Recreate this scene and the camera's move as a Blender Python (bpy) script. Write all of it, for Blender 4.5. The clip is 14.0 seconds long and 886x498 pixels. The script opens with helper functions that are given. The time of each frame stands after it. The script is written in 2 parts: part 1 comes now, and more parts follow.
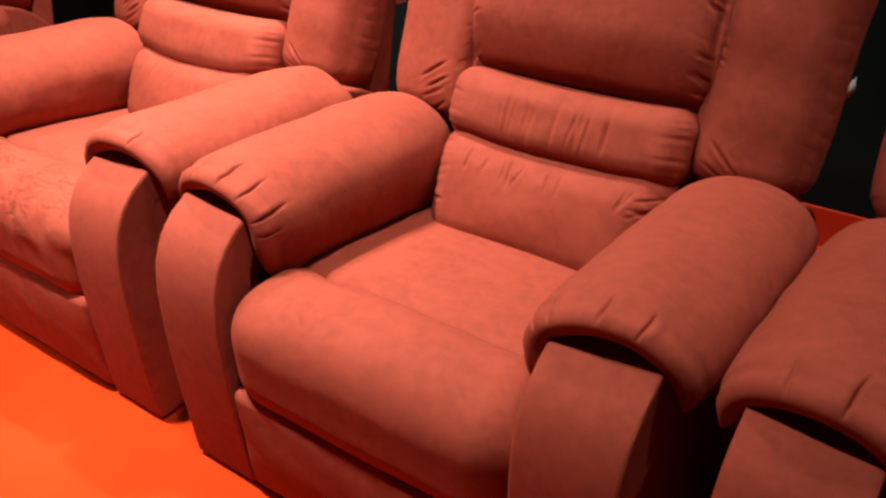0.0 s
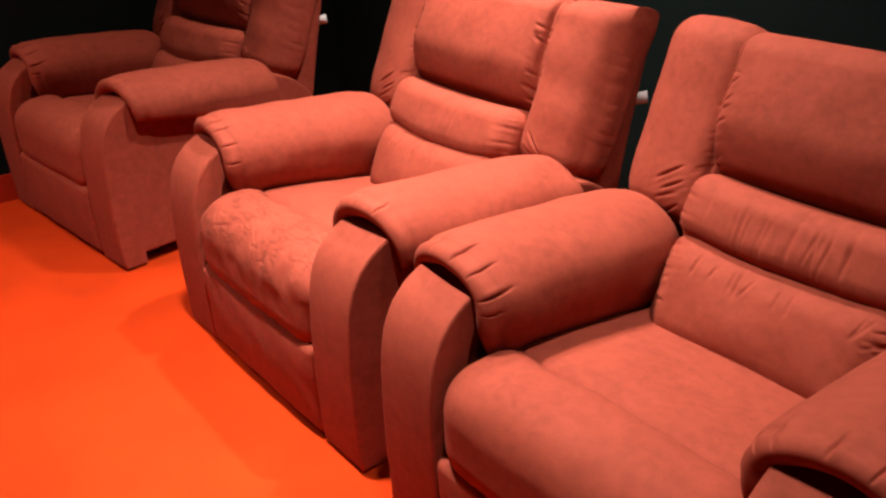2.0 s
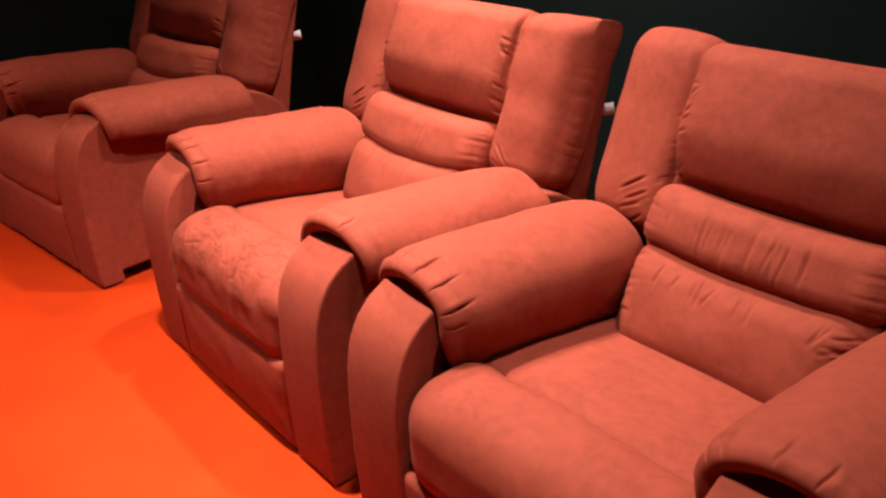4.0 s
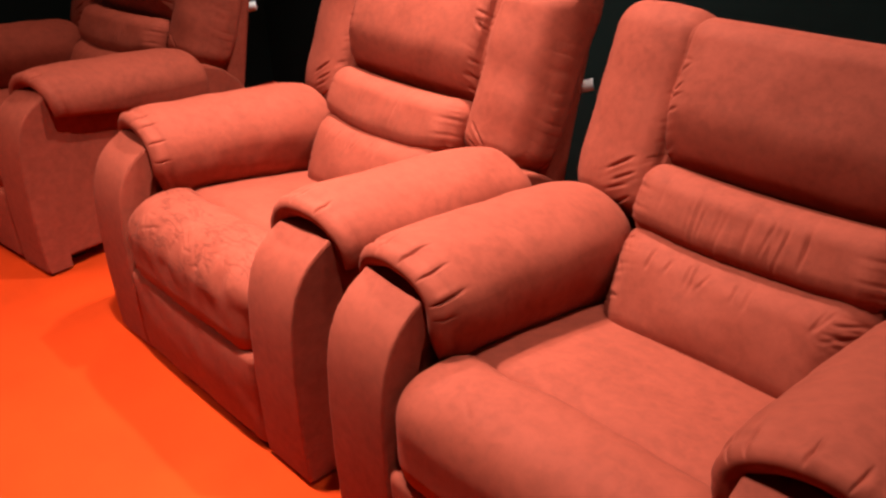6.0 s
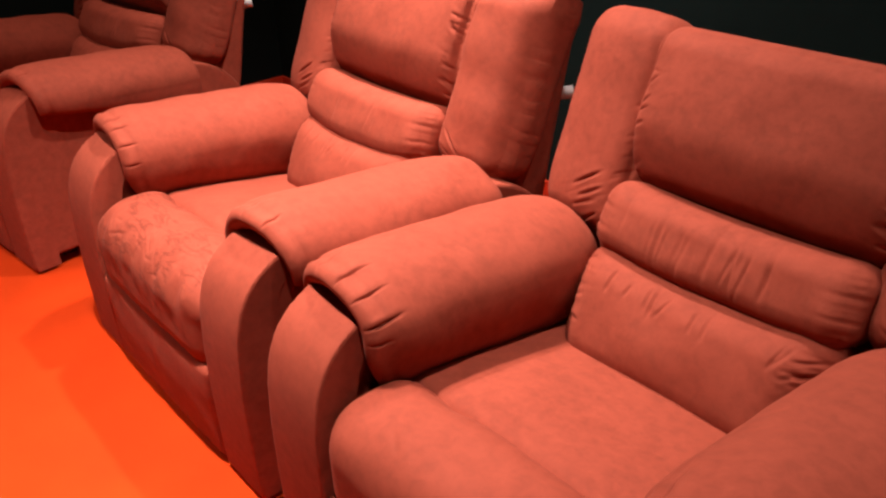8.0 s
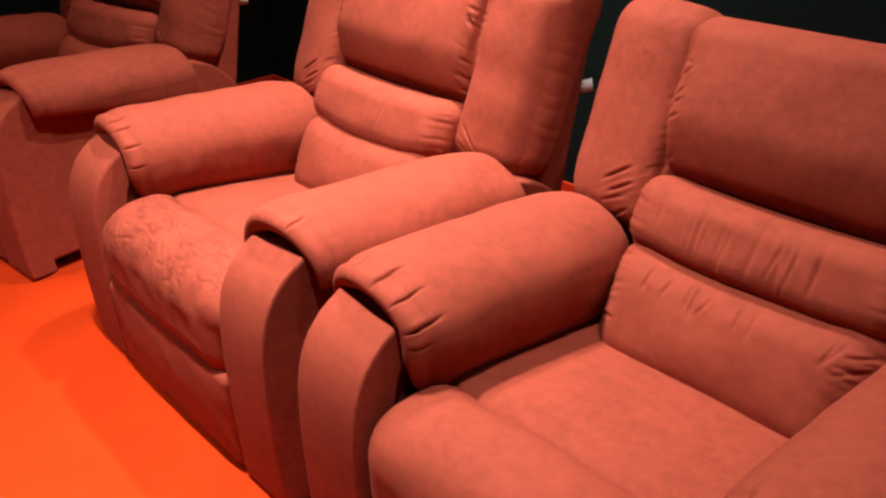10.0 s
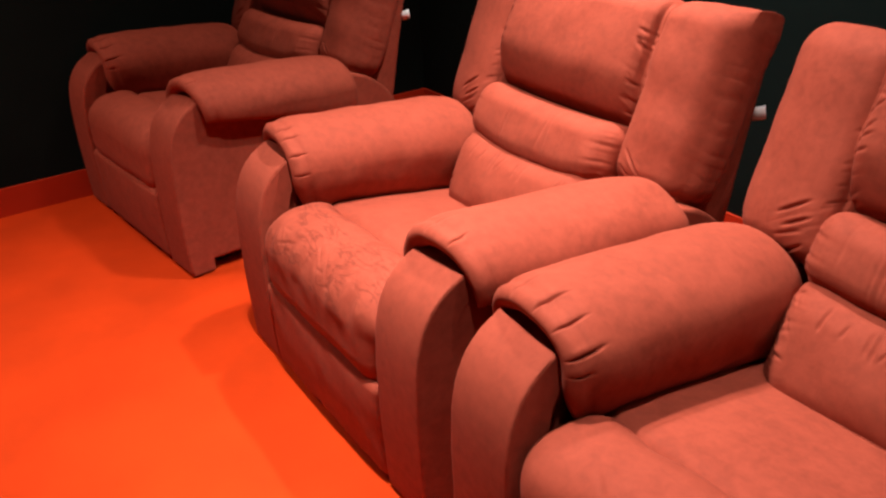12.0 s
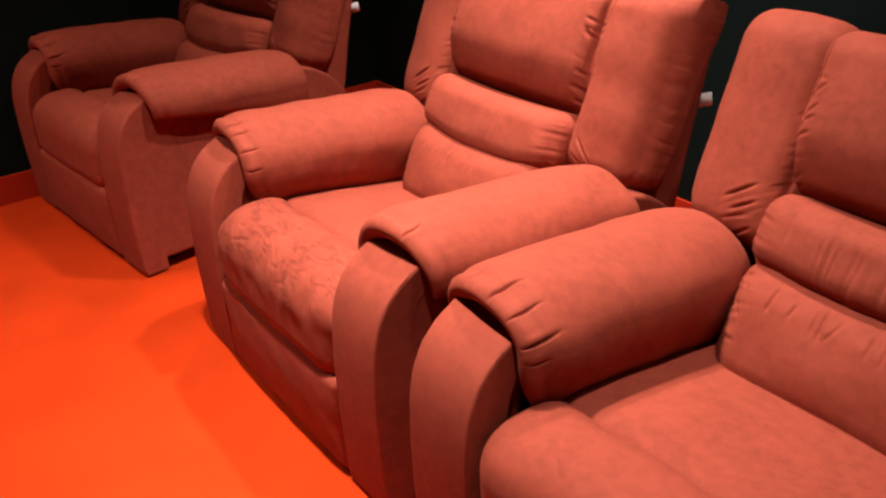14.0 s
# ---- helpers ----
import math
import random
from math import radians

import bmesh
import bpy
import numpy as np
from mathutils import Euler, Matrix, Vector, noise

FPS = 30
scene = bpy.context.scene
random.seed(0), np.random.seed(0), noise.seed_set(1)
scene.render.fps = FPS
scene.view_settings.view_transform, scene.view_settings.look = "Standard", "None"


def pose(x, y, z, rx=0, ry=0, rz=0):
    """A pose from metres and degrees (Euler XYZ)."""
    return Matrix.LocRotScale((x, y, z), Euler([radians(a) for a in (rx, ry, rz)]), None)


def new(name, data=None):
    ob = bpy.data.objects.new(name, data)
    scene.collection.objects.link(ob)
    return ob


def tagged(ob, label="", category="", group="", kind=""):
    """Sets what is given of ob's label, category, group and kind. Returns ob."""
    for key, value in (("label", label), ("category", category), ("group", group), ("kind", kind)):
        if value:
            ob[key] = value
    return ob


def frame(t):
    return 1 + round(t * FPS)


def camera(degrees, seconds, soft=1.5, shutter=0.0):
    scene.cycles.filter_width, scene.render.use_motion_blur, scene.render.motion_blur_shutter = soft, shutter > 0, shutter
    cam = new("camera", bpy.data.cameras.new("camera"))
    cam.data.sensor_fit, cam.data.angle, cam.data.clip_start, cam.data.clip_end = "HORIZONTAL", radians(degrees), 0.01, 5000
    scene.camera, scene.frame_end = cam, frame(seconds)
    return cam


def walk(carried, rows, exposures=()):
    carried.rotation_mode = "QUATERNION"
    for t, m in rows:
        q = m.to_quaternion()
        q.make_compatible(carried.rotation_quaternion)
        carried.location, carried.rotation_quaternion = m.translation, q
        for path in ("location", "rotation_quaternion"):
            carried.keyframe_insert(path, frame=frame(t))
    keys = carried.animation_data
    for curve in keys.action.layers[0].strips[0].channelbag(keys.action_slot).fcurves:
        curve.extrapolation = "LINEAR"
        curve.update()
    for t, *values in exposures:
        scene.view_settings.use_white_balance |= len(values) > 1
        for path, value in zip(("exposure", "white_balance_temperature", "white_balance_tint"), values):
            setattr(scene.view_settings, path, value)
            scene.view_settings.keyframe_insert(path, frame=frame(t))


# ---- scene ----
cam = camera(53.66, 14.0, soft=2.4, shutter=0.5)
# seconds, x, y, z, pitch, roll, yaw
ROWS = [
    (0.0, 0.8130, -1.1518, 1.3655, -32.15, -3.15, 38.17),
    (0.5, 0.8067, -1.1682, 1.3882, -30.85, -1.47, 39.45),
    (1.0, 0.8144, -1.1845, 1.4081, -28.42, -2.18, 44.39),
    (1.5, 0.8161, -1.2004, 1.4155, -26.82, -2.78, 49.90),
    (2.0, 0.7947, -1.2111, 1.4076, -26.41, -2.46, 52.34),
    (4.5, 0.8433, -1.1659, 1.4173, -25.67, -3.51, 51.43),
    (5.0, 0.8174, -1.1749, 1.4148, -26.07, -3.23, 50.60),
    (5.5, 0.7615, -1.1755, 1.4034, -26.71, -2.30, 49.62),
    (6.0, 0.7111, -1.1676, 1.3955, -27.53, -1.97, 47.77),
    (6.5, 0.6988, -1.1434, 1.3936, -28.14, -1.93, 46.18),
    (7.0, 0.7422, -1.0481, 1.4056, -28.42, -2.08, 48.26),
    (7.5, 0.7737, -0.9681, 1.4124, -28.25, -2.42, 51.26),
    (10.0, 0.6562, -1.0223, 1.3911, -28.44, -2.54, 49.11),
    (10.5, 0.6346, -1.0495, 1.3953, -28.01, -2.84, 52.41),
    (11.0, 0.6175, -1.0706, 1.4036, -27.19, -3.16, 55.94),
    (11.5, 0.5933, -1.0683, 1.3990, -27.21, -3.29, 57.89),
    (12.0, 0.6028, -1.0617, 1.3995, -27.10, -3.35, 58.42),
    (12.5, 0.6010, -1.0633, 1.4005, -27.18, -3.60, 58.20),
    (13.0, 0.5847, -1.0631, 1.3960, -27.40, -3.51, 57.75),
    (13.5, 0.5922, -1.0472, 1.3912, -27.82, -3.31, 55.94),
    (14.0, 0.6102, -1.0587, 1.3990, -27.75, -3.46, 55.35),
]


def eye_pose(x, y, z, pitch, roll, yaw):
    return pose(x, y, z, 0, 0, yaw) @ pose(0, 0, 0, 90 + pitch) @ pose(0, 0, 0, 0, 0, roll)


walk(cam, [(t, eye_pose(*r)) for t, *r in ROWS], [(0.0, 0.06), (0.5, 0.04), (1.0, 0.0), (1.5, -0.08), (4.5, -0.02), (7.7, -0.06), (10.5, -0.18), (11.5, -0.24), (14.0, -0.24)])

# ---- light: two rows of ceiling downlights, one behind the backs and one over the seat fronts, and an added fill at left front ----
CEILING = 2.55
X_LEFT, Y_BACK, X_RIGHT, Y_FRONT = -3.086, 1.154, 3.3, -4.6
world = bpy.data.worlds.new("room_dark")
world.use_nodes = True
world.node_tree.nodes["Background"].inputs["Color"].default_value = (0.02, 0.02, 0.02, 1)
world.node_tree.nodes["Background"].inputs["Strength"].default_value = 0.3
scene.world = world


def downlight(x, y, watts, beam, size=0.09, colour=(1.0, 0.91, 0.85)):
    data = bpy.data.lights.new("downlight", "AREA")
    data.shape, data.size, data.energy, data.color = "DISK", size, watts, colour
    data.spread = radians(beam)
    ob = new("downlight", data)
    ob.matrix_world = pose(x, y, CEILING - 0.03)
    return ob


# WARM stands in for red bounce on the far left chair
WARM = (1.0, 0.76, 0.66)
WHITE = (1.0, 0.91, 0.85)
# the lamp at (-2.35, -1.5) is an added fill for left wall and floor
for lx, ly, watts, beam, tint in ((-2.35, 0.55, 8, 105, WARM), (-1.12, 0.55, 31, 88, WHITE), (0.11, 0.55, 6, 90, WHITE), (1.34, 0.55, 6, 90, WHITE),
                                  (-2.35, -1.5, 23, 95, WARM), (-0.84, -0.50, 28, 80, WHITE), (0.11, -0.57, 10, 94, WHITE)):
    downlight(lx, ly, watts, beam, colour=tint)


# ---- materials ----
def nodes_of(name):
    mat = bpy.data.materials.new(name)
    mat.use_nodes = True
    nt = mat.node_tree
    return mat, nt, nt.nodes["Principled BSDF"]


def add(nt, kind, **inputs):
    n = nt.nodes.new(kind)
    for k, v in inputs.items():
        n.inputs[k.replace("_", " ")].default_value = v
    return n


def ramp(nt, fac, stops):
    r = nt.nodes.new("ShaderNodeValToRGB")
    els = r.color_ramp.elements
    while len(els) < len(stops):
        els.new(0.5)
    for e, (p, c) in zip(els, stops):
        e.position, e.color = p, (*c, 1)
    nt.links.new(fac, r.inputs["Fac"])
    return r.outputs["Color"]


def suede(name, base, spread=0.14, worn=False):
    """Brushed microfibre: soft blotches where the nap lies differently, fine grain, sheen."""
    mat, nt, b = nodes_of(name)
    co = nt.nodes.new("ShaderNodeTexCoord").outputs["Object"]
    big = add(nt, "ShaderNodeTexNoise", Scale=9.0, Detail=4.0, Roughness=0.62, Distortion=0.6)
    mid = add(nt, "ShaderNodeTexNoise", Scale=42.0, Detail=3.5, Roughness=0.6, Distortion=0.3)
    fine = add(nt, "ShaderNodeTexNoise", Scale=900.0, Detail=2.0)
    for n in (big, mid, fine):
        nt.links.new(co, n.inputs["Vector"])
    mix = nt.nodes.new("ShaderNodeMath")
    mix.operation = "MULTIPLY_ADD"
    mix.inputs[1].default_value = 0.6
    nt.links.new(mid.outputs["Fac"], mix.inputs[0])
    half = nt.nodes.new("ShaderNodeMath")
    half.operation = "MULTIPLY"
    half.inputs[1].default_value = 0.4
    nt.links.new(big.outputs["Fac"], half.inputs[0])
    nt.links.new(half.outputs[0], mix.inputs[2])
    lo = tuple(c * (1 - spread) for c in base)
    hi = tuple(min(1, c * (1 + spread)) for c in base)
    colour = ramp(nt, mix.outputs[0], ((0.34, lo), (0.5, base), (0.66, hi)))
    # small spots where the nap is pressed, in patches; on worn cloth long crushed streaks
    spots = add(nt, "ShaderNodeTexNoise", Scale=15.0 if worn else 48.0, Detail=3.0 if worn else 1.0, Roughness=0.6, Distortion=0.9 if worn else 0.2)
    patch = add(nt, "ShaderNodeTexNoise", Scale=8.0 if worn else 5.0, Detail=1.0)
    nt.links.new(co, patch.inputs["Vector"])
    stretch = nt.nodes.new("ShaderNodeMapping")
    stretch.inputs["Scale"].default_value = (0.7, 2.0, 2.0) if worn else (1.0, 1.0, 1.0)
    stretch.inputs["Rotation"].default_value = (0.0, 0.5, 0.3) if worn else (0.0, 0.0, 0.0)
    nt.links.new(co, stretch.inputs["Vector"])
    nt.links.new(stretch.outputs["Vector"], spots.inputs["Vector"])
    if worn:
        cut = ramp(nt, spots.outputs["Fac"], ((0.45, (0, 0, 0)), (0.49, (1, 1, 1)), (0.51, (1, 1, 1)), (0.55, (0, 0, 0))))
    else:
        cut = ramp(nt, spots.outputs["Fac"], ((0.52, (0, 0, 0)), (0.62, (1, 1, 1))))
    where = ramp(nt, patch.outputs["Fac"], ((0.42, (0, 0, 0)), (0.54, (1, 1, 1))) if worn else ((0.44, (0, 0, 0)), (0.60, (1, 1, 1))))
    amount = nt.nodes.new("ShaderNodeMath")
    amount.operation = "MULTIPLY"
    nt.links.new(cut, amount.inputs[0])
    nt.links.new(where, amount.inputs[1])
    if worn:
        # only the upper front edge, where people slide off the seat, is scuffed
        height = nt.nodes.new("ShaderNodeSeparateXYZ")
        nt.links.new(co, height.inputs[0])
        high = ramp(nt, height.outputs["Z"], ((0.36, (0, 0, 0)), (0.42, (1, 1, 1))))
        upper = nt.nodes.new("ShaderNodeMath")
        upper.operation = "MULTIPLY"
        nt.links.new(amount.outputs[0], upper.inputs[0])
        nt.links.new(high, upper.inputs[1])
        amount = upper
    scale = nt.nodes.new("ShaderNodeMath")
    scale.operation = "MULTIPLY"
    scale.inputs[1].default_value = 0.62 if worn else 0.12
    nt.links.new(amount.outputs[0], scale.inputs[0])
    blend = nt.nodes.new("ShaderNodeMix")
    blend.data_type = "RGBA"
    nt.links.new(scale.outputs[0], blend.inputs[0])
    nt.links.new(colour, blend.inputs[6])
    blend.inputs[7].default_value = (*(c * 0.45 for c in base), 1)
    nt.links.new(blend.outputs[2], b.inputs["Base Color"])
    b.inputs["Roughness"].default_value = 0.74
    b.inputs["Sheen Weight"].default_value = 0.02
    b.inputs["Sheen Roughness"].default_value = 0.45
    b.inputs["Sheen Tint"].default_value = (1.0, 0.62, 0.5, 1)
    b.inputs["Specular IOR Level"].default_value = 0.07
    bump = add(nt, "ShaderNodeBump", Strength=0.12, Distance=0.002)
    nt.links.new(fine.outputs["Fac"], bump.inputs["Height"])
    bump2 = add(nt, "ShaderNodeBump", Strength=0.08, Distance=0.008)
    nt.links.new(mid.outputs["Fac"], bump2.inputs["Height"])
    nt.links.new(bump.outputs["Normal"], bump2.inputs["Normal"])
    nt.links.new(bump2.outputs["Normal"], b.inputs["Normal"])
    return mat


def plain(name, base, rough=0.6, spread=0.1, scale=4.0, bump=0.1, grain=220.0, spec=0.4):
    mat, nt, b = nodes_of(name)
    co = nt.nodes.new("ShaderNodeTexCoord").outputs["Object"]
    big = add(nt, "ShaderNodeTexNoise", Scale=scale, Detail=5.0, Roughness=0.6)
    fine = add(nt, "ShaderNodeTexNoise", Scale=grain, Detail=3.0)
    nt.links.new(co, big.inputs["Vector"])
    nt.links.new(co, fine.inputs["Vector"])
    lo = tuple(c * (1 - spread) for c in base)
    hi = tuple(min(1, c * (1 + spread)) for c in base)
    nt.links.new(ramp(nt, big.outputs["Fac"], ((0.35, lo), (0.65, hi))), b.inputs["Base Color"])
    b.inputs["Roughness"].default_value = rough
    b.inputs["Specular IOR Level"].default_value = spec
    bp = add(nt, "ShaderNodeBump", Strength=bump, Distance=0.002)
    nt.links.new(fine.outputs["Fac"], bp.inputs["Height"])
    nt.links.new(bp.outputs["Normal"], b.inputs["Normal"])
    return mat


SUEDE = suede("terracotta_microfibre", (0.262, 0.0478, 0.0270))
WORN = suede("worn_terracotta_microfibre", (0.262, 0.0478, 0.0270), worn=True)
FLOOR = plain("orange_carpet", (0.47, 0.0340, 0.0032), 0.8, 0.1, 3.0, 0.25, 420.0, 0.08)
SKIRT = plain("orange_skirting", (0.43, 0.027, 0.005), 0.6, 0.06, 5.0, 0.1, 300.0, 0.3)
WALL = plain("near_black_paint", (0.0055, 0.0100, 0.0090), 0.9, 0.15, 2.0, 0.15, 160.0, 0.05)
CEIL = plain("dark_ceiling_paint", (0.03, 0.032, 0.032), 0.85, 0.1, 2.0, 0.1, 120.0, 0.2)
BLACK = plain("black_plastic", (0.012, 0.011, 0.011), 0.55, 0.1, 20.0)
LABEL = plain("white_satin_label", (0.82, 0.82, 0.80), 0.5, 0.04, 60.0)


# ---- mesh helpers ----
def mesh_from(name, verts, faces, mat, smooth=True):
    me = bpy.data.meshes.new(name)
    me.from_pydata([tuple(map(float, v)) for v in verts], [], faces)
    me.materials.append(mat)
    me.polygons.foreach_set("use_smooth", [smooth] * len(me.polygons))
    bm = bmesh.new()
    bm.from_mesh(me)
    bmesh.ops.recalc_face_normals(bm, faces=bm.faces)
    bm.to_mesh(me)
    bm.free()
    me.update()
    return me


def part(name, me, parent, label=""):
    ob = new(name, me)
    ob.parent = parent
    return tagged(ob, label)


def steps(h, r, n, k=5):
    """Coordinates along one side of a rounded box: fine at the rounded ends."""
    ends = [h - r + r * math.tan(math.radians(45 * (k - i) / k)) for i in range(k)]
    inner = list(np.linspace(-(h - r), h - r, n + 1))
    return np.array([-e for e in ends] + inner + ends[::-1])


def rounded_box(hx, hy, hz, r, nx=16, ny=6, nz=16, k=5):
    """Vertices, faces and the place of each vertex on the cube (-1 to 1) of a box with rounded edges."""
    sx, sy, sz = steps(hx, r, nx, k), steps(hy, r, ny, k), steps(hz, r, nz, k)
    half = np.array([hx, hy, hz])
    index, verts, faces = {}, [], []

    def vid(p):
        key = tuple(round(c, 6) for c in p)
        if key not in index:
            index[key] = len(verts)
            verts.append(p)
        return index[key]

    for axis, (a, b) in ((0, (sy, sz)), (1, (sx, sz)), (2, (sx, sy))):
        for sign in (-1, 1):
            for i in range(len(a) - 1):
                for j in range(len(b) - 1):
                    quad = []
                    for u, v in ((a[i], b[j]), (a[i + 1], b[j]), (a[i + 1], b[j + 1]), (a[i], b[j + 1])):
                        p = [u, v]
                        p.insert(axis, sign * half[axis])
                        quad.append(vid(p))
                    faces.append(quad)
    p = np.array(verts)
    core = np.clip(p, -(half - r), half - r)
    d = p - core
    d /= np.maximum(np.linalg.norm(d, axis=1, keepdims=True), 1e-9)
    return core + r * d, faces, p / half, d


def waves(a, freqs, seed):
    """Uneven folds across a: sharp valleys, round ridges, 0 to 1 deep."""
    rng = np.random.default_rng(seed)
    total = np.zeros_like(a)
    for f in freqs:
        w = a + 0.25 / f * np.sin(2 * np.pi * a * f * 0.37 + rng.uniform(0, 7))
        total += (1 - np.abs(np.sin(np.pi * f * w + rng.uniform(0, 7)))) ** 3 * rng.uniform(0.6, 1.0)
    return total / len(freqs)


def lumps(p, size, seed):
    """A smooth uneven field, about -1 to 1."""
    rng = np.random.default_rng(seed)
    total = np.zeros(len(p))
    for i in range(7):
        k = rng.normal(size=3)
        k /= np.linalg.norm(k)
        total += np.sin(p @ k * 2 * np.pi / size * rng.uniform(0.6, 1.6) + rng.uniform(0, 7))
    return total / 3.5


def creases(p, marks):
    """How deep each vertex lies in a set of short creases: (centre, direction, half length, half width, depth)."""
    total = np.zeros(len(p))
    for c, way, length, width, deep in marks:
        way = np.array(way, float) / np.linalg.norm(way)
        rel = p - np.array(c)
        along = rel @ way
        off = np.linalg.norm(rel - np.outer(along, way), axis=1)
        total += deep * np.exp(-(off / width) ** 2) * np.exp(-(along / length) ** 4) - 0.15 * deep * np.exp(-((off - 2.6 * width) / (1.6 * width)) ** 2) * np.exp(-(along / length) ** 4)
    return total


# ---- the recliner ----
LEAN_BACK = math.radians(23)
BACK_T = np.array([0, math.sin(LEAN_BACK), math.cos(LEAN_BACK)])
BACK_N = np.array([0, -math.cos(LEAN_BACK), math.sin(LEAN_BACK)])
BACK_O = np.array([0, 0.34, 0.50])


def on_back(x, s, n):
    """From the back's own measures (across, up along it, out of it) to the chair's."""
    return np.outer(x, (1, 0, 0)) + np.outer(s, BACK_T) + np.outer(n, BACK_N) + BACK_O


def bell(d, width):
    return np.exp(-(d / width) ** 2)


def wing_mesh(side):
    hx, hn, hs = 0.121, 0.072, 0.232
    seam = hx - 0.022
    v, f, q, d = rounded_box(hx, hn, hs, 0.062, 50, 6, 130, 20)
    qx, qs = q[:, 0] * side, q[:, 2]
    front = np.clip(-d[:, 1], 0, 1)
    s = v[:, 2]
    n = -v[:, 1]
    x = v[:, 0].copy()
    out = np.clip((v[:, 0] * side + 0.05) / (hx + 0.05), 0, 1)
    n = n + front * 0.016 * (1 - qx ** 2) * (1 - qs ** 4) - 0.040 * out ** 2
    x = x + side * (-0.006 if side > 0 else 0.034) * out ** 2
    # gathers along the outer side seam and along the inner seam
    g = waves(s + 0.25 * v[:, 0] * side + 0.006 * lumps(v, 0.09, 7), (9, 17, 26), 3 + side) * np.clip(0.55 + 0.6 * lumps(v, 0.11, 9 + side), 0, 1.3)
    n = n - 0.0028 * g * bell((v[:, 0] * side - hx), 0.03) * np.clip(1 - np.abs(qs) ** 6, 0, 1)
    x = x - side * 0.0036 * g * bell((v[:, 0] * side - hx), 0.03)
    g2 = waves(s + 0.4 * v[:, 0] * side, (14, 23), 11 + side) * np.clip(0.5 + 0.6 * lumps(v, 0.13, 12), 0, 1.2)
    n = n - 0.0012 * g2 * bell((v[:, 0] * side + seam), 0.018)
    n = n - front * 0.009 * bell(v[:, 0] * side + seam, 0.005)
    # diagonal folds at the foot of the wing
    g3 = waves(s * 0.8 + v[:, 0] * side * 0.5, (26, 17), 21 + side)
    n = n - (0.004 if side < 0 else 0.001) * g3 * bell(s + hs - 0.06, 0.07) * bell(v[:, 0] * side + seam - 0.02, 0.09)
    rng = np.random.default_rng(31 + side)
    marks = [((-side * (seam - 0.05 - rng.uniform(0, 0.03)), -hn, -hs + 0.035 + 0.026 * k), (side, 0, -0.75 + rng.normal(0, 0.12)), rng.uniform(0.02, 0.042), 0.0028, rng.uniform(0.004, 0.008))
             for k in range(4 if side < 0 else 2)]
    marks += [((-side * (seam - 0.006), -hn, rng.uniform(-0.12, 0.17)), (side, 0, -0.7), rng.uniform(0.007, 0.020), 0.0028, rng.uniform(0.0015, 0.0045)) for k in range(7)]
    n = n - creases(np.stack([v[:, 0], np.full(len(v), -hn), v[:, 2]], 1), marks) * front
    # the outer top corner is drawn out to a point, the foot is rounder
    corner = np.clip(qx, 0, 1) ** 3 * np.clip(qs, 0, 1) ** 3
    pull = 1.0 if side > 0 else 0.0
    x = x + side * 0.026 * corner * pull
    s = s + 0.024 * corner * pull - 0.012 * np.clip(-qx, 0, 1) * np.clip(qs, 0, 1) ** 4
    s = s + (0.012 if side < 0 else 0.0) * np.clip(qs, 0, 1) ** 2
    x = x - side * 0.018 * np.clip(-qs, 0, 1) ** 3 * np.clip(qx, 0, 1)
    n = n + 0.003 * lumps(v, 0.16, 5 + side)
    return mesh_from("wing", on_back(x + side * 0.366 + 0.004, s + 0.264, n + 0.0), f, SUEDE)


def headrest_mesh():
    hx, hn, hs = 0.290, 0.085, 0.168
    seam = hx - 0.022
    v, f, q, d = rounded_box(hx, hn, hs, 0.055, 130, 6, 80, 16)
    front = np.clip(-d[:, 1], 0, 1)
    x, n, s = v[:, 0], -v[:, 1], v[:, 2]
    n = n + front * (0.032 * (1 - q[:, 0] ** 4) * (1 - np.clip((q[:, 2] + 0.15) / 1.15, 0, 1) ** 2) - 0.090 * np.clip((-q[:, 2] - 0.10) / 0.90, 0, 1) ** 2)
    edge = np.abs(x) - seam
    g = waves(s + 0.35 * np.abs(x), (21, 33), 41)
    n = n - 0.0025 * g * bell(edge, 0.04) * np.clip(0.9 - 0.5 * q[:, 2], 0, 1)
    g2 = waves(x, (17, 29), 43)
    n = n - 0.004 * g2 * bell(s + hs, 0.035) - 0.002 * g2 * bell(s - hs, 0.03)
    rng = np.random.default_rng(45)
    marks = [((e * (seam - 0.012), -hn, rng.uniform(-0.15, 0.12)), (e, 0, rng.normal(-0.6, 0.4)), rng.uniform(0.010, 0.026), 0.0032, rng.uniform(0.002, 0.0045))
             for e in (-1, 1) for k in range(8 if e < 0 else 15)]
    n = n - creases(np.stack([v[:, 0], np.full(len(v), -hn), v[:, 2]], 1), marks) * front
    n = n - front * 0.013 * bell(edge, 0.005)
    n = n + 0.0025 * lumps(v, 0.2, 44)
    return mesh_from("headrest_cushion", on_back(x, s + 0.319, n + 0.006), f, SUEDE)


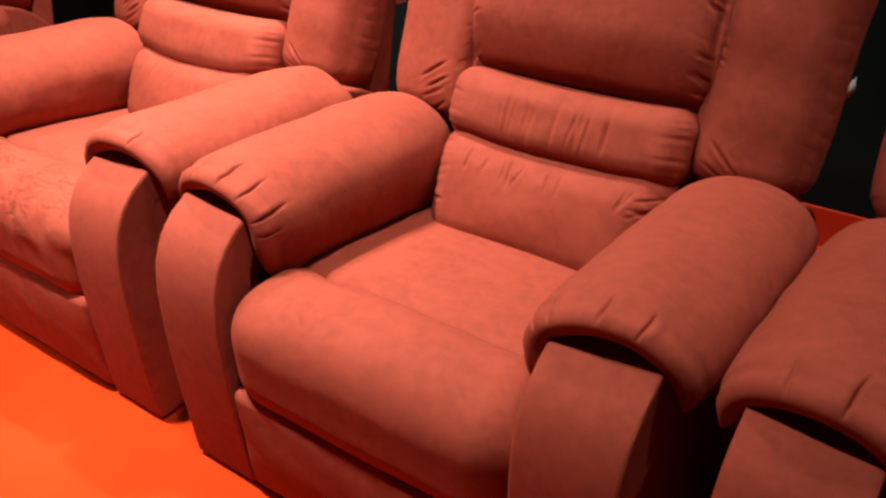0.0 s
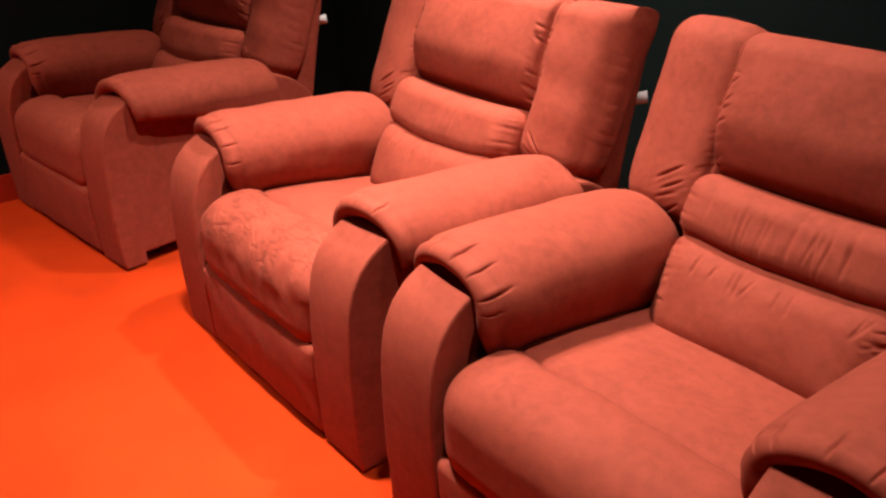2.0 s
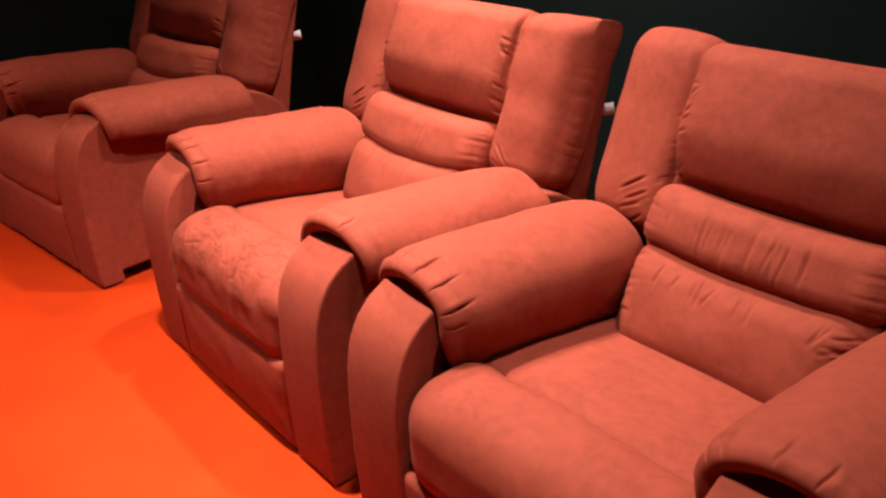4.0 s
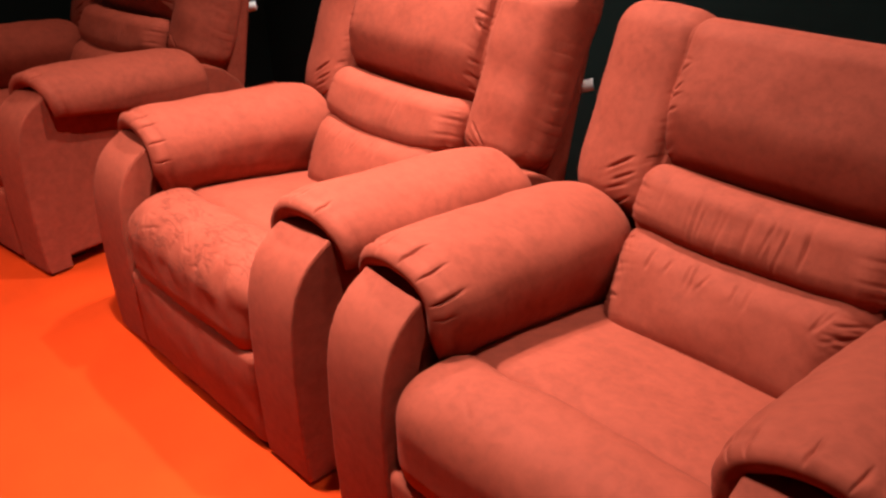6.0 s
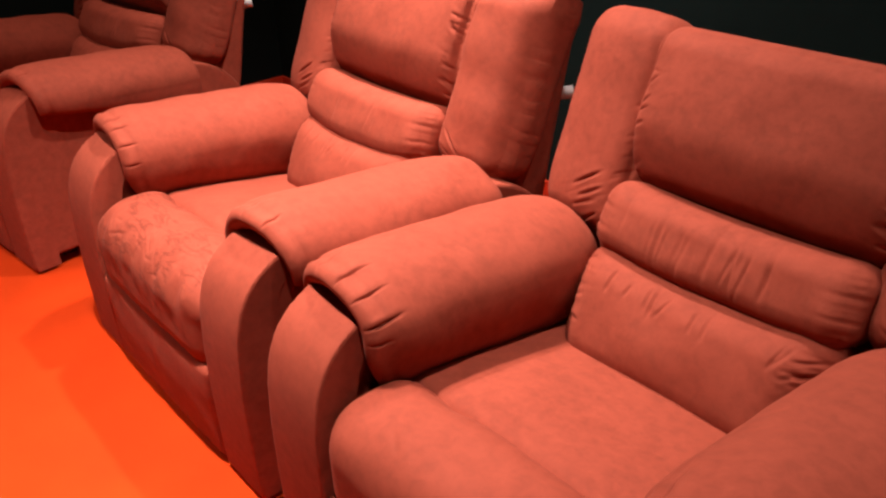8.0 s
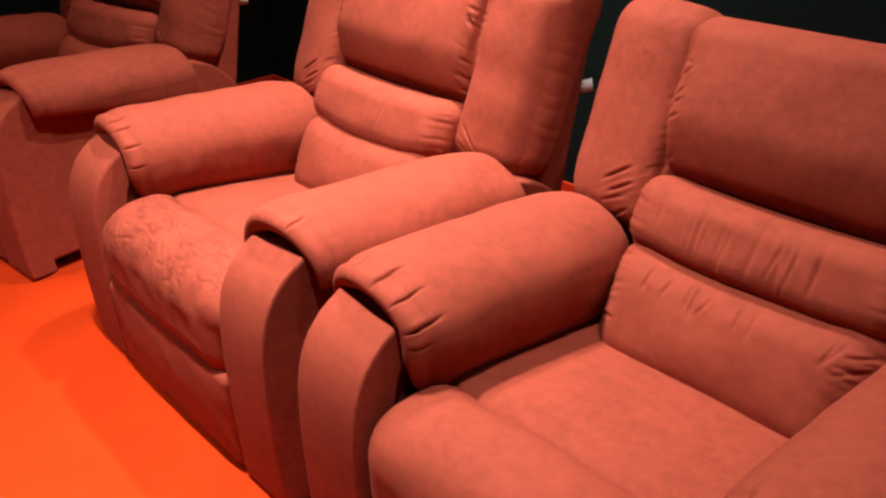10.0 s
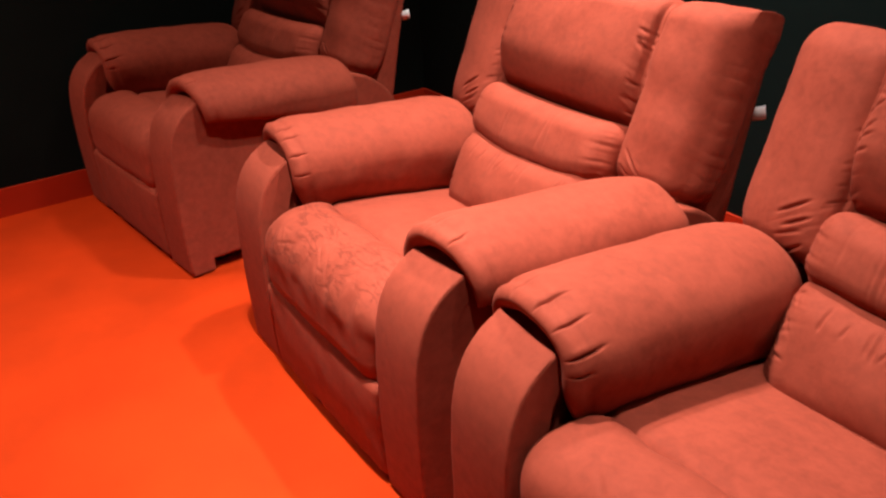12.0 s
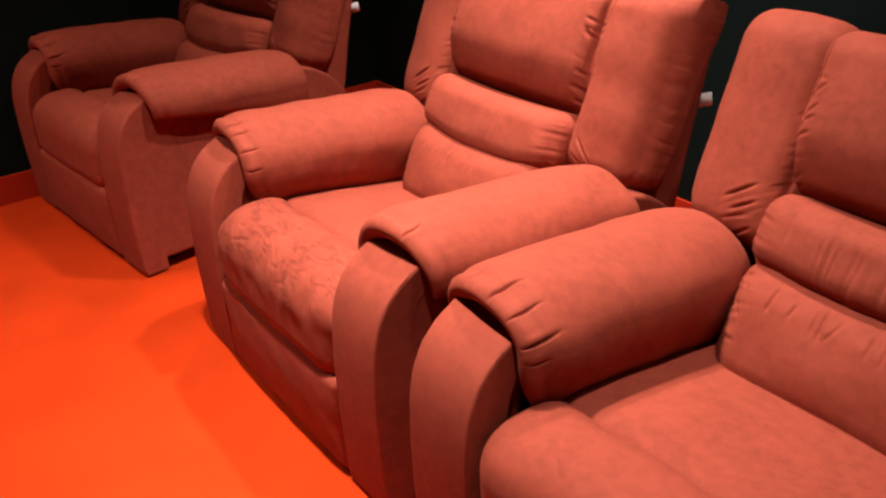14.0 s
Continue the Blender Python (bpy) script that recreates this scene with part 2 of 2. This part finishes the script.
def lumbar_mesh(wrinkled):
    hx, hn, hs = 0.274, 0.085, 0.079
    v, f, q, d = rounded_box(hx, hn, hs, 0.052, 170, 6, 14, 9)
    x, n, s = v[:, 0], -v[:, 1], v[:, 2]
    front = np.clip(-d[:, 1], 0, 1)
    n = n + front * (0.014 * (1 - q[:, 0] ** 4) - 0.022 * np.clip(-q[:, 2], 0, 1) ** 2)
    g = waves(x + 0.12 * s, (23, 37, 15), 51)
    n = n - (0.003 if wrinkled else 0.001) * g * (0.3 + 0.7 * bell(x - 0.05, 0.14)) * bell(s, 0.06)
    rng = np.random.default_rng(57)
    marks = [((rng.normal(0.03, 0.10), -hn, rng.normal(0.0, 0.02)), (rng.normal(0, 0.08), 0, 1), rng.uniform(0.02, 0.055), rng.uniform(0.003, 0.006), rng.uniform(0.0012, 0.0040))
             for k in range(17 if wrinkled else 3)]
    n = n - creases(np.stack([v[:, 0], np.full(len(v), -hn), v[:, 2]], 1), marks) * front
    g2 = waves(x, (31, 47), 53)
    n = n - 0.004 * g2 * (bell(s + hs, 0.018) + bell(s - hs, 0.018))
    g3 = waves(s, (37, 52), 55)
    n = n - 0.010 * g3 * bell(np.abs(x) - hx, 0.04)
    sag = np.full(len(v), 0.010) if wrinkled else 0.010 + 0.020 * np.clip(0.3 - q[:, 2], 0, 1)
    s = s - sag * (1 - q[:, 0] ** 2)
    n = n + 0.002 * lumps(v, 0.13, 56)
    return mesh_from("lumbar_cushion", on_back(x, s + 0.096, n + 0.042 - 0.14 * s), f, SUEDE)


def lower_back_mesh():
    hx, hn, hs = 0.272, 0.09, 0.142
    v, f, q, d = rounded_box(hx, hn, hs, 0.080, 150, 4, 30, 18)
    x, n, s = v[:, 0], -v[:, 1], v[:, 2]
    front = np.clip(-d[:, 1], 0, 1)
    n = n + front * 0.026 * (1 - q[:, 0] ** 4) * (1 - q[:, 2] ** 2)
    g = waves(x, (27, 43), 61)
    n = n - 0.005 * g * bell(s - hs, 0.022)
    g3 = waves(s + 0.3 * np.abs(x), (29, 41), 63)
    n = n - 0.012 * g3 * bell(np.abs(x) - hx, 0.05)
    s = s - 0.018 * (1 - q[:, 0] ** 2) * np.clip(0.4 + q[:, 2], 0, 1)
    rng = np.random.default_rng(65)
    marks = [((e * (hx - 0.032), -hn, rng.uniform(-0.06, 0.095)), (e, 0, rng.normal(0.1, 0.6)), rng.uniform(0.012, 0.032), 0.0027, rng.uniform(0.004, 0.009))
             for e in (-1, 1) for k in range(9)]
    marks += [((rng.uniform(-0.2, 0.2), -hn, 0.075), (rng.normal(0, 0.2), 0, 1), rng.uniform(0.012, 0.03), 0.003, rng.uniform(0.003, 0.006)) for k in range(9)]
    n = n - creases(np.stack([v[:, 0], np.full(len(v), -hn), v[:, 2]], 1), marks) * front
    n = n + 0.003 * lumps(v, 0.15, 64)
    return mesh_from("lower_back_cushion", on_back(x, s - 0.081, n + 0.056 - 0.06 * s), f, SUEDE)


def seat_mesh():
    hx, hy, hz = 0.318, 0.27, 0.07
    v, f, q, d = rounded_box(hx, hy, hz, 0.045, 40, 36, 4)
    x, y, z = v[:, 0], v[:, 1], v[:, 2]
    top = np.clip(d[:, 2], 0, 1)
    z = z + top * (0.016 * (1 - q[:, 0] ** 2) * (1 - q[:, 1] ** 2))
    z = z + 0.003 * lumps(v, 0.2, 71) * top
    z = z - 0.17 * y
    return mesh_from("seat_cushion", np.stack([x, y + 0.055, z + 0.338], 1), f, SUEDE)


def seat_roll_mesh(scuffed):
    hx, hy, hz = 0.329, 0.112, 0.126
    v, f, q, d = rounded_box(hx, hy, hz, 0.092, *((190, 8, 14, 28) if scuffed else (140, 8, 12, 22)))
    x, y, z = v[:, 0], v[:, 1].copy(), v[:, 2].copy()
    y = y - 0.008 * (1 - q[:, 0] ** 4) * np.clip(-d[:, 1], 0, 1)
    y = y - np.where(v[:, 1] < 0, 0.004, 0.0) * np.clip(-q[:, 2], 0, 1) ** 2
    z = z + 0.012 * (1 - q[:, 0] ** 2) * np.clip(d[:, 2], 0, 1)
    # folds running down from the seam at the rear
    g = waves(x + 0.5 * y, (13, 21), 81)
    z = z - (0.005 * g + 0.022 * bell(x + 0.17, 0.050) + 0.008 * bell(x - 0.17, 0.04)) * bell(y - hy, 0.06) * np.clip(d[:, 2], 0, 1)
    if scuffed:
        rng = np.random.default_rng(86)
        marks = []
        for k in range(34):
            # crushed nap where people sit down: bunches on the upper front edge
            bunch = ((-0.17, 0.06), (0.03, 0.045), (0.15, 0.075), (-0.05, 0.02))[k % 4]
            a = rng.normal(0.9, 0.28)
            cx = bunch[0] + rng.normal(0, 0.055)
            c = (cx, -(hy - 0.092) - 0.092 * math.cos(a), (hz - 0.092) + 0.092 * math.sin(a))
            tilt = rng.normal(0.45, 0.5)
            way = (1.0, -tilt * math.sin(a), -tilt * math.cos(a))
            marks.append((c, way, rng.uniform(0.014, 0.034), rng.uniform(0.0024, 0.0040), rng.uniform(0.0006, 0.0015)))
        deep = creases(v, marks) + 0.0042 * np.clip(lumps(v, 0.085, 87), -1, 1) * bell(z - 0.08, 0.07) + 0.008 * bell(x + 0.02, 0.055) * bell(z - 0.115, 0.05)
        x, y, z = x - deep * d[:, 0], y - deep * d[:, 1], z - deep * d[:, 2]
    else:
        rng = np.random.default_rng(88)
        marks = []
        for k in range(9):
            a = rng.normal(1.25, 0.15)
            c = (rng.normal(-0.12 if k < 6 else 0.2, 0.035), -(hy - 0.092) - 0.092 * math.cos(a), (hz - 0.092) + 0.092 * math.sin(a))
            marks.append((c, (1.0, -0.7 * math.sin(a), -0.7 * math.cos(a)), rng.uniform(0.012, 0.03), 0.004, rng.uniform(0.0008, 0.002)))
        deep = creases(v, marks)
        x, y, z = x - deep * d[:, 0], y - deep * d[:, 1], z - deep * d[:, 2]
    z = z + 0.003 * lumps(v, 0.17, 85)
    return mesh_from("seat_front_roll", np.stack([x, y - 0.292, z + 0.352], 1), f, WORN if scuffed else SUEDE)


def footrest_mesh():
    hx, hy, hz = 0.309, 0.035, 0.112
    v, f, q, d = rounded_box(hx, hy, hz, 0.02, 30, 3, 12)
    x, y, z = v[:, 0], v[:, 1], v[:, 2]
    y = y - 0.010 * (1 - q[:, 0] ** 4) * (1 - q[:, 2] ** 2) * np.clip(-d[:, 1], 0, 1) + 0.0015 * lumps(v, 0.12, 91)
    return mesh_from("footrest_panel", np.stack([x, y - 0.368 - 0.03 * z, z * 1.16 + 0.143], 1), f, SUEDE)


ARM_FRONT = ((-0.205, 0.616), (-0.262, 0.599), (-0.305, 0.579), (-0.340, 0.554), (-0.366, 0.522), (-0.384, 0.482), (-0.395, 0.430),
             (-0.401, 0.350), (-0.403, 0.240), (-0.401, 0.120), (-0.397, 0.012))


def flare(x, z):
    """The arms stand a little wider at the top than at the floor."""
    return x - np.sign(x) * 0.006 * np.clip(1 - z / 0.6, 0, 1)


def prism(profile, x0, x1, bevel, mat, name, smooth=True, soft=None):
    """A closed outline in the chair's side view, given width and softened edges."""
    bm = bmesh.new()
    rings = [[bm.verts.new((x, y, z)) for y, z in profile] for x in (x0, x1)]
    n = len(profile)
    for i in range(n):
        bm.faces.new((rings[0][i], rings[0][(i + 1) % n], rings[1][(i + 1) % n], rings[1][i]))
    bm.faces.new(rings[0])
    bm.faces.new(rings[1][::-1])
    bmesh.ops.recalc_face_normals(bm, faces=bm.faces)
    if bevel:
        sharp = [e for e in bm.edges if e.calc_face_angle(0) > radians(35)]
        if soft:
            sharp = [e for e in sharp if all((v.co.y, v.co.z) in soft for v in e.verts)]
        bmesh.ops.bevel(bm, geom=sharp, offset=bevel, segments=3, affect="EDGES", profile=0.6)
    for v in bm.verts:
        v.co.x = float(flare(v.co.x, v.co.z)) if abs(v.co.x) > 0.25 else v.co.x
    me = bpy.data.meshes.new(name)
    for face in bm.faces:
        face.smooth = smooth and len(face.verts) == 4
    bm.to_mesh(me)
    bm.free()
    me.materials.append(mat)
    return me


class Outline:
    """Tells whether a point of the side view lies on a given line of points."""

    def __init__(self, pts):
        self.pts = np.array(pts)

    def __contains__(self, p):
        return np.min(np.hypot(self.pts[:, 0] - p[0], self.pts[:, 1] - p[1])) < 1e-4


def smooth_outline(pts, per=4):
    """A Catmull-Rom line through the points."""
    p = [np.array(a, float) for a in (pts[0], *pts, pts[-1])]
    out = []
    for i in range(1, len(p) - 2):
        for j in range(per):
            t = j / per
            out.append(tuple(0.5 * (2 * p[i] + (p[i + 1] - p[i - 1]) * t + (2 * p[i - 1] - 5 * p[i] + 4 * p[i + 1] - p[i + 2]) * t * t
                                    + (3 * p[i] - p[i - 1] - 3 * p[i + 1] + p[i + 2]) * t ** 3)))
    return out + [tuple(p[-1])]


def arm_front_mesh(side):
    front = smooth_outline(ARM_FRONT)
    back = [(y + 0.085, z) for y, z in reversed(ARM_FRONT[4:])] + [(-0.20, 0.58)]
    # only the front's two long edges are softened; its rear runs flush into the side panel
    return prism(front + back, *sorted((side * 0.317, side * 0.489)), 0.008, SUEDE, "arm_front", soft=Outline(front))


def welt_mesh(x0):
    """The stitched welt along an edge of the arm's front."""
    line = smooth_outline(ARM_FRONT[1:], 6)
    verts, faces, n = [], [], 6
    for i, (y, z) in enumerate(line):
        a, b = line[max(0, i - 1)], line[min(len(line) - 1, i + 1)]
        ty, tz = b[0] - a[0], b[1] - a[1]
        k = math.hypot(ty, tz)
        ny, nz = -tz / k, ty / k
        pucker = 0.0015 + 0.0005 * math.sin(i * 2.1) + 0.0004 * math.sin(i * 0.9 + x0 * 40)
        for j in range(n):
            c, si = math.cos(2 * math.pi * j / n) * pucker, math.sin(2 * math.pi * j / n) * pucker
            verts.append((float(flare(x0, z)) - math.copysign(0.003, x0) * (1 if abs(x0) > 0.4 else -1) + c, y + ny * si + 0.0025, z + nz * si - 0.001))
    for i in range(len(line) - 1):
        for j in range(n):
            k = (j + 1) % n
            faces.append((i * n + j, i * n + k, (i + 1) * n + k, (i + 1) * n + j))
    faces += [tuple(range(n)), tuple((len(line) - 1) * n + j for j in range(n))]
    return mesh_from("welt", verts, faces, SUEDE)


def arm_body_mesh(side):
    outline = [(-0.365, 0.045), (-0.355, 0.38), (-0.325, 0.50), (-0.26, 0.565), (-0.20, 0.59), (0.0, 0.60), (0.20, 0.585), (0.30, 0.562), (0.38, 0.532),
               (0.44, 0.488), (0.485, 0.43), (0.50, 0.38), (0.50, 0.20), (0.49, 0.05)]
    return prism(smooth_outline(outline, 3), *sorted((side * 0.332, side * 0.4862)), 0.012, SUEDE, "arm_body")


def arm_pad_mesh(side, seed):
    """The stuffed sleeve draped over the arm, pleated at its front lip. u runs across it, v round its thickness."""
    y0, y1 = -0.296, 0.302
    a, b = 0.110, 0.080
    drop_in, drop_out = 0.108, 0.022
    arc = 0.5 * math.pi * (a + b)
    total = drop_in + arc + drop_out
    nu = 300
    rng = np.random.default_rng(seed)
    pleats = [(p + rng.uniform(-0.03, 0.03), rng.uniform(0.055, 0.10), rng.uniform(0.6, 1.0), rng.uniform(-0.5, 0.5))
              for p in (0.33, 0.44, 0.55, 0.69)] + [(0.24 + rng.uniform(-0.03, 0.03), 0.05, 0.5, 0.3)]
    # the loop round the sleeve's thickness: outer side, rolled lip, lining, rear end
    lip, full, lining = 0.040, 0.036, -0.026
    loop = [(y0 + lip + (y1 - 0.03 - y0 - lip) * (1 - k / 40) ** 1.7, 1.0, 0) for k in range(41)]
    loop += [(y0 + lip - lip * math.sin(math.pi * k / 14), math.cos(math.pi * k / 14), 1) for k in range(1, 14)]
    loop += [(y0 + lip + (y1 - 0.03 - y0 - lip) * k / 10, -1.0, 2) for k in range(11)]
    loop += [(y1 - 0.03 + 0.03 * math.sin(math.pi * k / 8), -math.cos(math.pi * k / 8), 3) for k in range(1, 8)]
    nv = len(loop)
    verts, faces = [], []
    for i in range(nu + 1):
        u = i / nu
        w = u * total
        if w < drop_in:
            x, z, nx, nz = -a, -(drop_in - w), -1.0, 0.0
        elif w < drop_in + arc:
            th = (w - drop_in) / arc * math.pi
            x, z = -a * math.cos(th), b * math.sin(th)
            nx, nz = -math.cos(th) * b, math.sin(th) * a
            k = math.hypot(nx, nz)
            nx, nz = nx / k, nz / k
        else:
            x, z, nx, nz = a, -(w - drop_in - arc), 1.0, 0.0
        tip = max(0.0, 1 - abs(2 * u - 1) ** 6) ** 0.5
        side_on = max(0.0, (w - drop_in - 0.45 * arc) / (total - drop_in - 0.45 * arc))
        for y, side_n, zone in loop:
            f = (y - y0) / (y1 - y0)
            mid, half = 0.5 * (full + lining), 0.5 * (full - lining) * (0.2 + 0.8 * tip)
            n = mid + half * side_n
            under = max(0.0, 1 - w / drop_in) ** 2
            if side_n > 0:
                puff = 0.001 * math.sin(math.pi * min(1, max(0, f))) * tip
                puff -= 0.010 * math.exp(-(f / 0.09) ** 2) + 0.012 * math.exp(-((1 - f) / 0.10) ** 2)
                d = y - y0
                puff += 0.003 * math.exp(-((d - 0.012) / 0.010) ** 2) - 0.004 * math.exp(-((d - 0.034) / 0.010) ** 2)
                for pu, length, deep, slant in pleats:
                    if d < length:
                        dist = (u - pu - slant * d * d * 8) * total
                        run = math.sin(math.pi * min(1.0, (d + 0.004) / length) ** 0.6)
                        puff -= 0.0110 * deep * run * math.exp(-(dist / 0.0019) ** 2)
                        puff += 0.0030 * deep * run * math.exp(-((dist - 0.009) / 0.006) ** 2)
                n += puff * side_n
            y = y + 0.028 * side_on ** 1.2 * (1 - f) ** 2
            y += 0.035 * under * (1 - f) ** 3
            low = 1.0 + (0.45 if w < drop_in else 1.8) * f
            zz = (z * low if z < 0 else z) + n * nz - 0.085 * (y - y0)
            verts.append((side * (0.403 + (x + n * nx) + 0.034 * under * (0.4 + 0.6 * min(1.0, f * 5))), y, 0.554 + zz))
    # the sleeve's inner side is at the low end of u
    for i in range(nu):
        for j in range(nv):
            k = (j + 1) % nv
            faces.append((i * nv + j, i * nv + k, (i + 1) * nv + k, (i + 1) * nv + j))
    faces.append(tuple(range(nv)))
    faces.append(tuple(nu * nv + j for j in range(nv)))
    v = np.array(verts)
    v[:, 2] += 0.0025 * lumps(v, 0.15, seed + 5)
    v[:, 0] += side * 0.002 * lumps(v, 0.12, seed + 6)
    return mesh_from("arm_pad", v, faces, SUEDE)


def back_shell_mesh():
    half = 0.44
    outline = [(0.36, 0.40), (0.43, 0.60), (0.50, 0.80), (0.545, 0.915), (0.59, 0.93), (0.642, 0.915), (0.60, 0.757), (0.56, 0.60), (0.525, 0.44), (0.50, 0.36)]
    return prism(outline, -half, half, 0.02, SUEDE, "back_shell")


def label_mesh():
    """A folded satin care label sewn into the rear seam."""
    verts, faces = [], []
    n = 6
    for i in range(n + 1):
        t = i / n
        y = 0.034 * t
        x = 0.006 * math.sin(t * 2.2)
        verts += [(x, y, -0.017 + 0.004 * t), (x, y, 0.017 + 0.003 * t), (x + 0.0012, y, -0.017 + 0.004 * t), (x + 0.0012, y, 0.017 + 0.003 * t)]
    for i in range(n):
        a, b = 4 * i, 4 * i + 4
        faces += [(a, b, b + 1, a + 1), (a + 2, a + 3, b + 3, b + 2), (a, a + 2, b + 2, b), (a + 1, b + 1, b + 3, a + 3)]
    faces += [(0, 1, 3, 2), (4 * n, 4 * n + 2, 4 * n + 3, 4 * n + 1)]
    return mesh_from("care_label", verts, faces, LABEL)


MESHES = dict(
    wing={s: wing_mesh(s) for s in (-1, 1)}, headrest=headrest_mesh(), lumbar={k: lumbar_mesh(k) for k in (False, True)}, lower=lower_back_mesh(), seat=seat_mesh(),
    roll={k: seat_roll_mesh(k) for k in (False, True)}, footrest=footrest_mesh(), arm_front={s: arm_front_mesh(s) for s in (-1, 1)},
    arm_body={s: arm_body_mesh(s) for s in (-1, 1)}, pad={(s, k): arm_pad_mesh(s, 100 + s + 7 * k) for s in (-1, 1) for k in (False, True)}, shell=back_shell_mesh(), label=label_mesh(), welt={x: welt_mesh(x) for x in (-0.489, -0.317, 0.317, 0.489)})


def box_mesh(name, x0, x1, y0, y1, z0, z1, mat, r=0.006):
    v, f, q, d = rounded_box((x1 - x0) / 2, (y1 - y0) / 2, (z1 - z0) / 2, r, 1, 1, 1, 3)
    return mesh_from(name, v + np.array([(x0 + x1) / 2, (y0 + y1) / 2, (z0 + z1) / 2]), f, mat)


MESHES["base"] = box_mesh("base_frame", -0.30, 0.30, -0.30, 0.46, 0.035, 0.26, BLACK)
MESHES["glide"] = box_mesh("glide", -0.025, 0.025, -0.025, 0.025, 0.0, 0.056, BLACK, 0.005)


def recliner(x, y, turn, label, scuffed=False, wrinkled=False):
    root = tagged(new("recliner_armchair"), label, "armchair", "row of cinema recliners")
    root.matrix_world = pose(x, y, 0, 0, 0, turn)
    part("base_frame", MESHES["base"], root, "black steel base frame")
    for s in (-1, 1):
        body = part("arm", MESHES["arm_body"][s], root)
        part("arm_front", MESHES["arm_front"][s], body)
        part("arm_pad", MESHES["pad"][s, scuffed], body, "pleated stuffed arm pad")
        for edge in (0.317, 0.489):
            part("welt", MESHES["welt"][s * edge], body)
        for gy in (-0.25, 0.42):
            glide = part("glide", MESHES["glide"], body, "black plastic glide")
            glide.location = (s * 0.385, gy, 0)
        wing = part("wing", MESHES["wing"][s], root, "gathered side bolster of the back")
        # the scuffed chair's bolster sags outwards
        wing.location.x = (-0.014 if s < 0 else -0.009) if scuffed else 0.0
    part("seat_cushion", MESHES["seat"], root)
    part("seat_front_roll", MESHES["roll"][scuffed], root, "creased front roll of the seat" if scuffed else "")
    part("footrest_panel", MESHES["footrest"], root)
    part("lower_back_cushion", MESHES["lower"], root)
    part("lumbar_cushion", MESHES["lumbar"][wrinkled], root, "lumbar roll with upright wrinkles" if wrinkled else "")
    part("headrest_cushion", MESHES["headrest"], root)
    shell = part("back_shell", MESHES["shell"], root)
    tag = part("care_label", MESHES["label"], shell, "white satin care label")
    # the label of the wrinkled chair stands out further
    tag.matrix_basis = pose(0.462, 0.575, 0.684, 8, 0, -12) if wrinkled else pose(0.428, 0.583, 0.704, 8, 0, -50)
    return root


# ---- the room ----
def slab(name, x0, x1, y0, y1, z0, z1, mat, label, category):
    bm = bmesh.new()
    bmesh.ops.create_cube(bm, size=1)
    for v in bm.verts:
        v.co = ((x0 + x1) / 2 + v.co.x * (x1 - x0), (y0 + y1) / 2 + v.co.y * (y1 - y0), (z0 + z1) / 2 + v.co.z * (z1 - z0))
    me = bpy.data.meshes.new(name)
    bm.to_mesh(me)
    bm.free()
    me.materials.append(mat)
    return tagged(new(name, me), label, category, kind="structure")


T = 0.12
slab("floor", X_LEFT - T, X_RIGHT + T, Y_FRONT - T, Y_BACK + T, -0.1, 0.0, FLOOR, "bright orange carpeted floor of the cinema room", "floor")
slab("wall_left", X_LEFT - T, X_LEFT, Y_FRONT, Y_BACK, 0.0, CEILING, WALL, "near-black painted side wall above orange skirting", "wall")
slab("wall_back", X_LEFT - T, X_RIGHT + T, Y_BACK, Y_BACK + T, 0.0, CEILING, WALL, "near-black painted rear wall behind the recliners", "wall")
slab("wall_right", X_RIGHT, X_RIGHT + T, Y_FRONT, Y_BACK, 0.0, CEILING, WALL, "near-black painted side wall of the cinema room", "wall")
slab("wall_front", X_LEFT - T, X_RIGHT + T, Y_FRONT - T, Y_FRONT, 0.0, CEILING, WALL, "near-black painted wall facing the recliners", "wall")
slab("ceiling", X_LEFT - T, X_RIGHT + T, Y_FRONT - T, Y_BACK + T, CEILING, CEILING + 0.1, CEIL, "dark painted ceiling of the cinema room", "ceiling")
slab("baseboard_left", X_LEFT, X_LEFT + 0.010, Y_FRONT, Y_BACK - 0.010, 0.0, 0.116, SKIRT, "orange skirting along the dark side wall", "skirting")
slab("baseboard_back", X_LEFT, X_RIGHT, Y_BACK - 0.010, Y_BACK, 0.0, 0.116, SKIRT, "orange skirting along the dark rear wall", "skirting")

# ---- the row of recliners ----
recliner(0.0, 0.0, 0.0, "terracotta microfibre recliner with wrinkled lumbar roll, on orange carpet", wrinkled=True)
recliner(-1.112, 0.018, -0.3, "terracotta microfibre recliner with creased seat front, on orange carpet", True)
recliner(-2.589, -0.070, 6.0, "terracotta microfibre recliner turned slightly inwards beside the dark wall")
recliner(1.087, 0.0, 0.0, "terracotta microfibre recliner at the end of the row, on orange carpet")
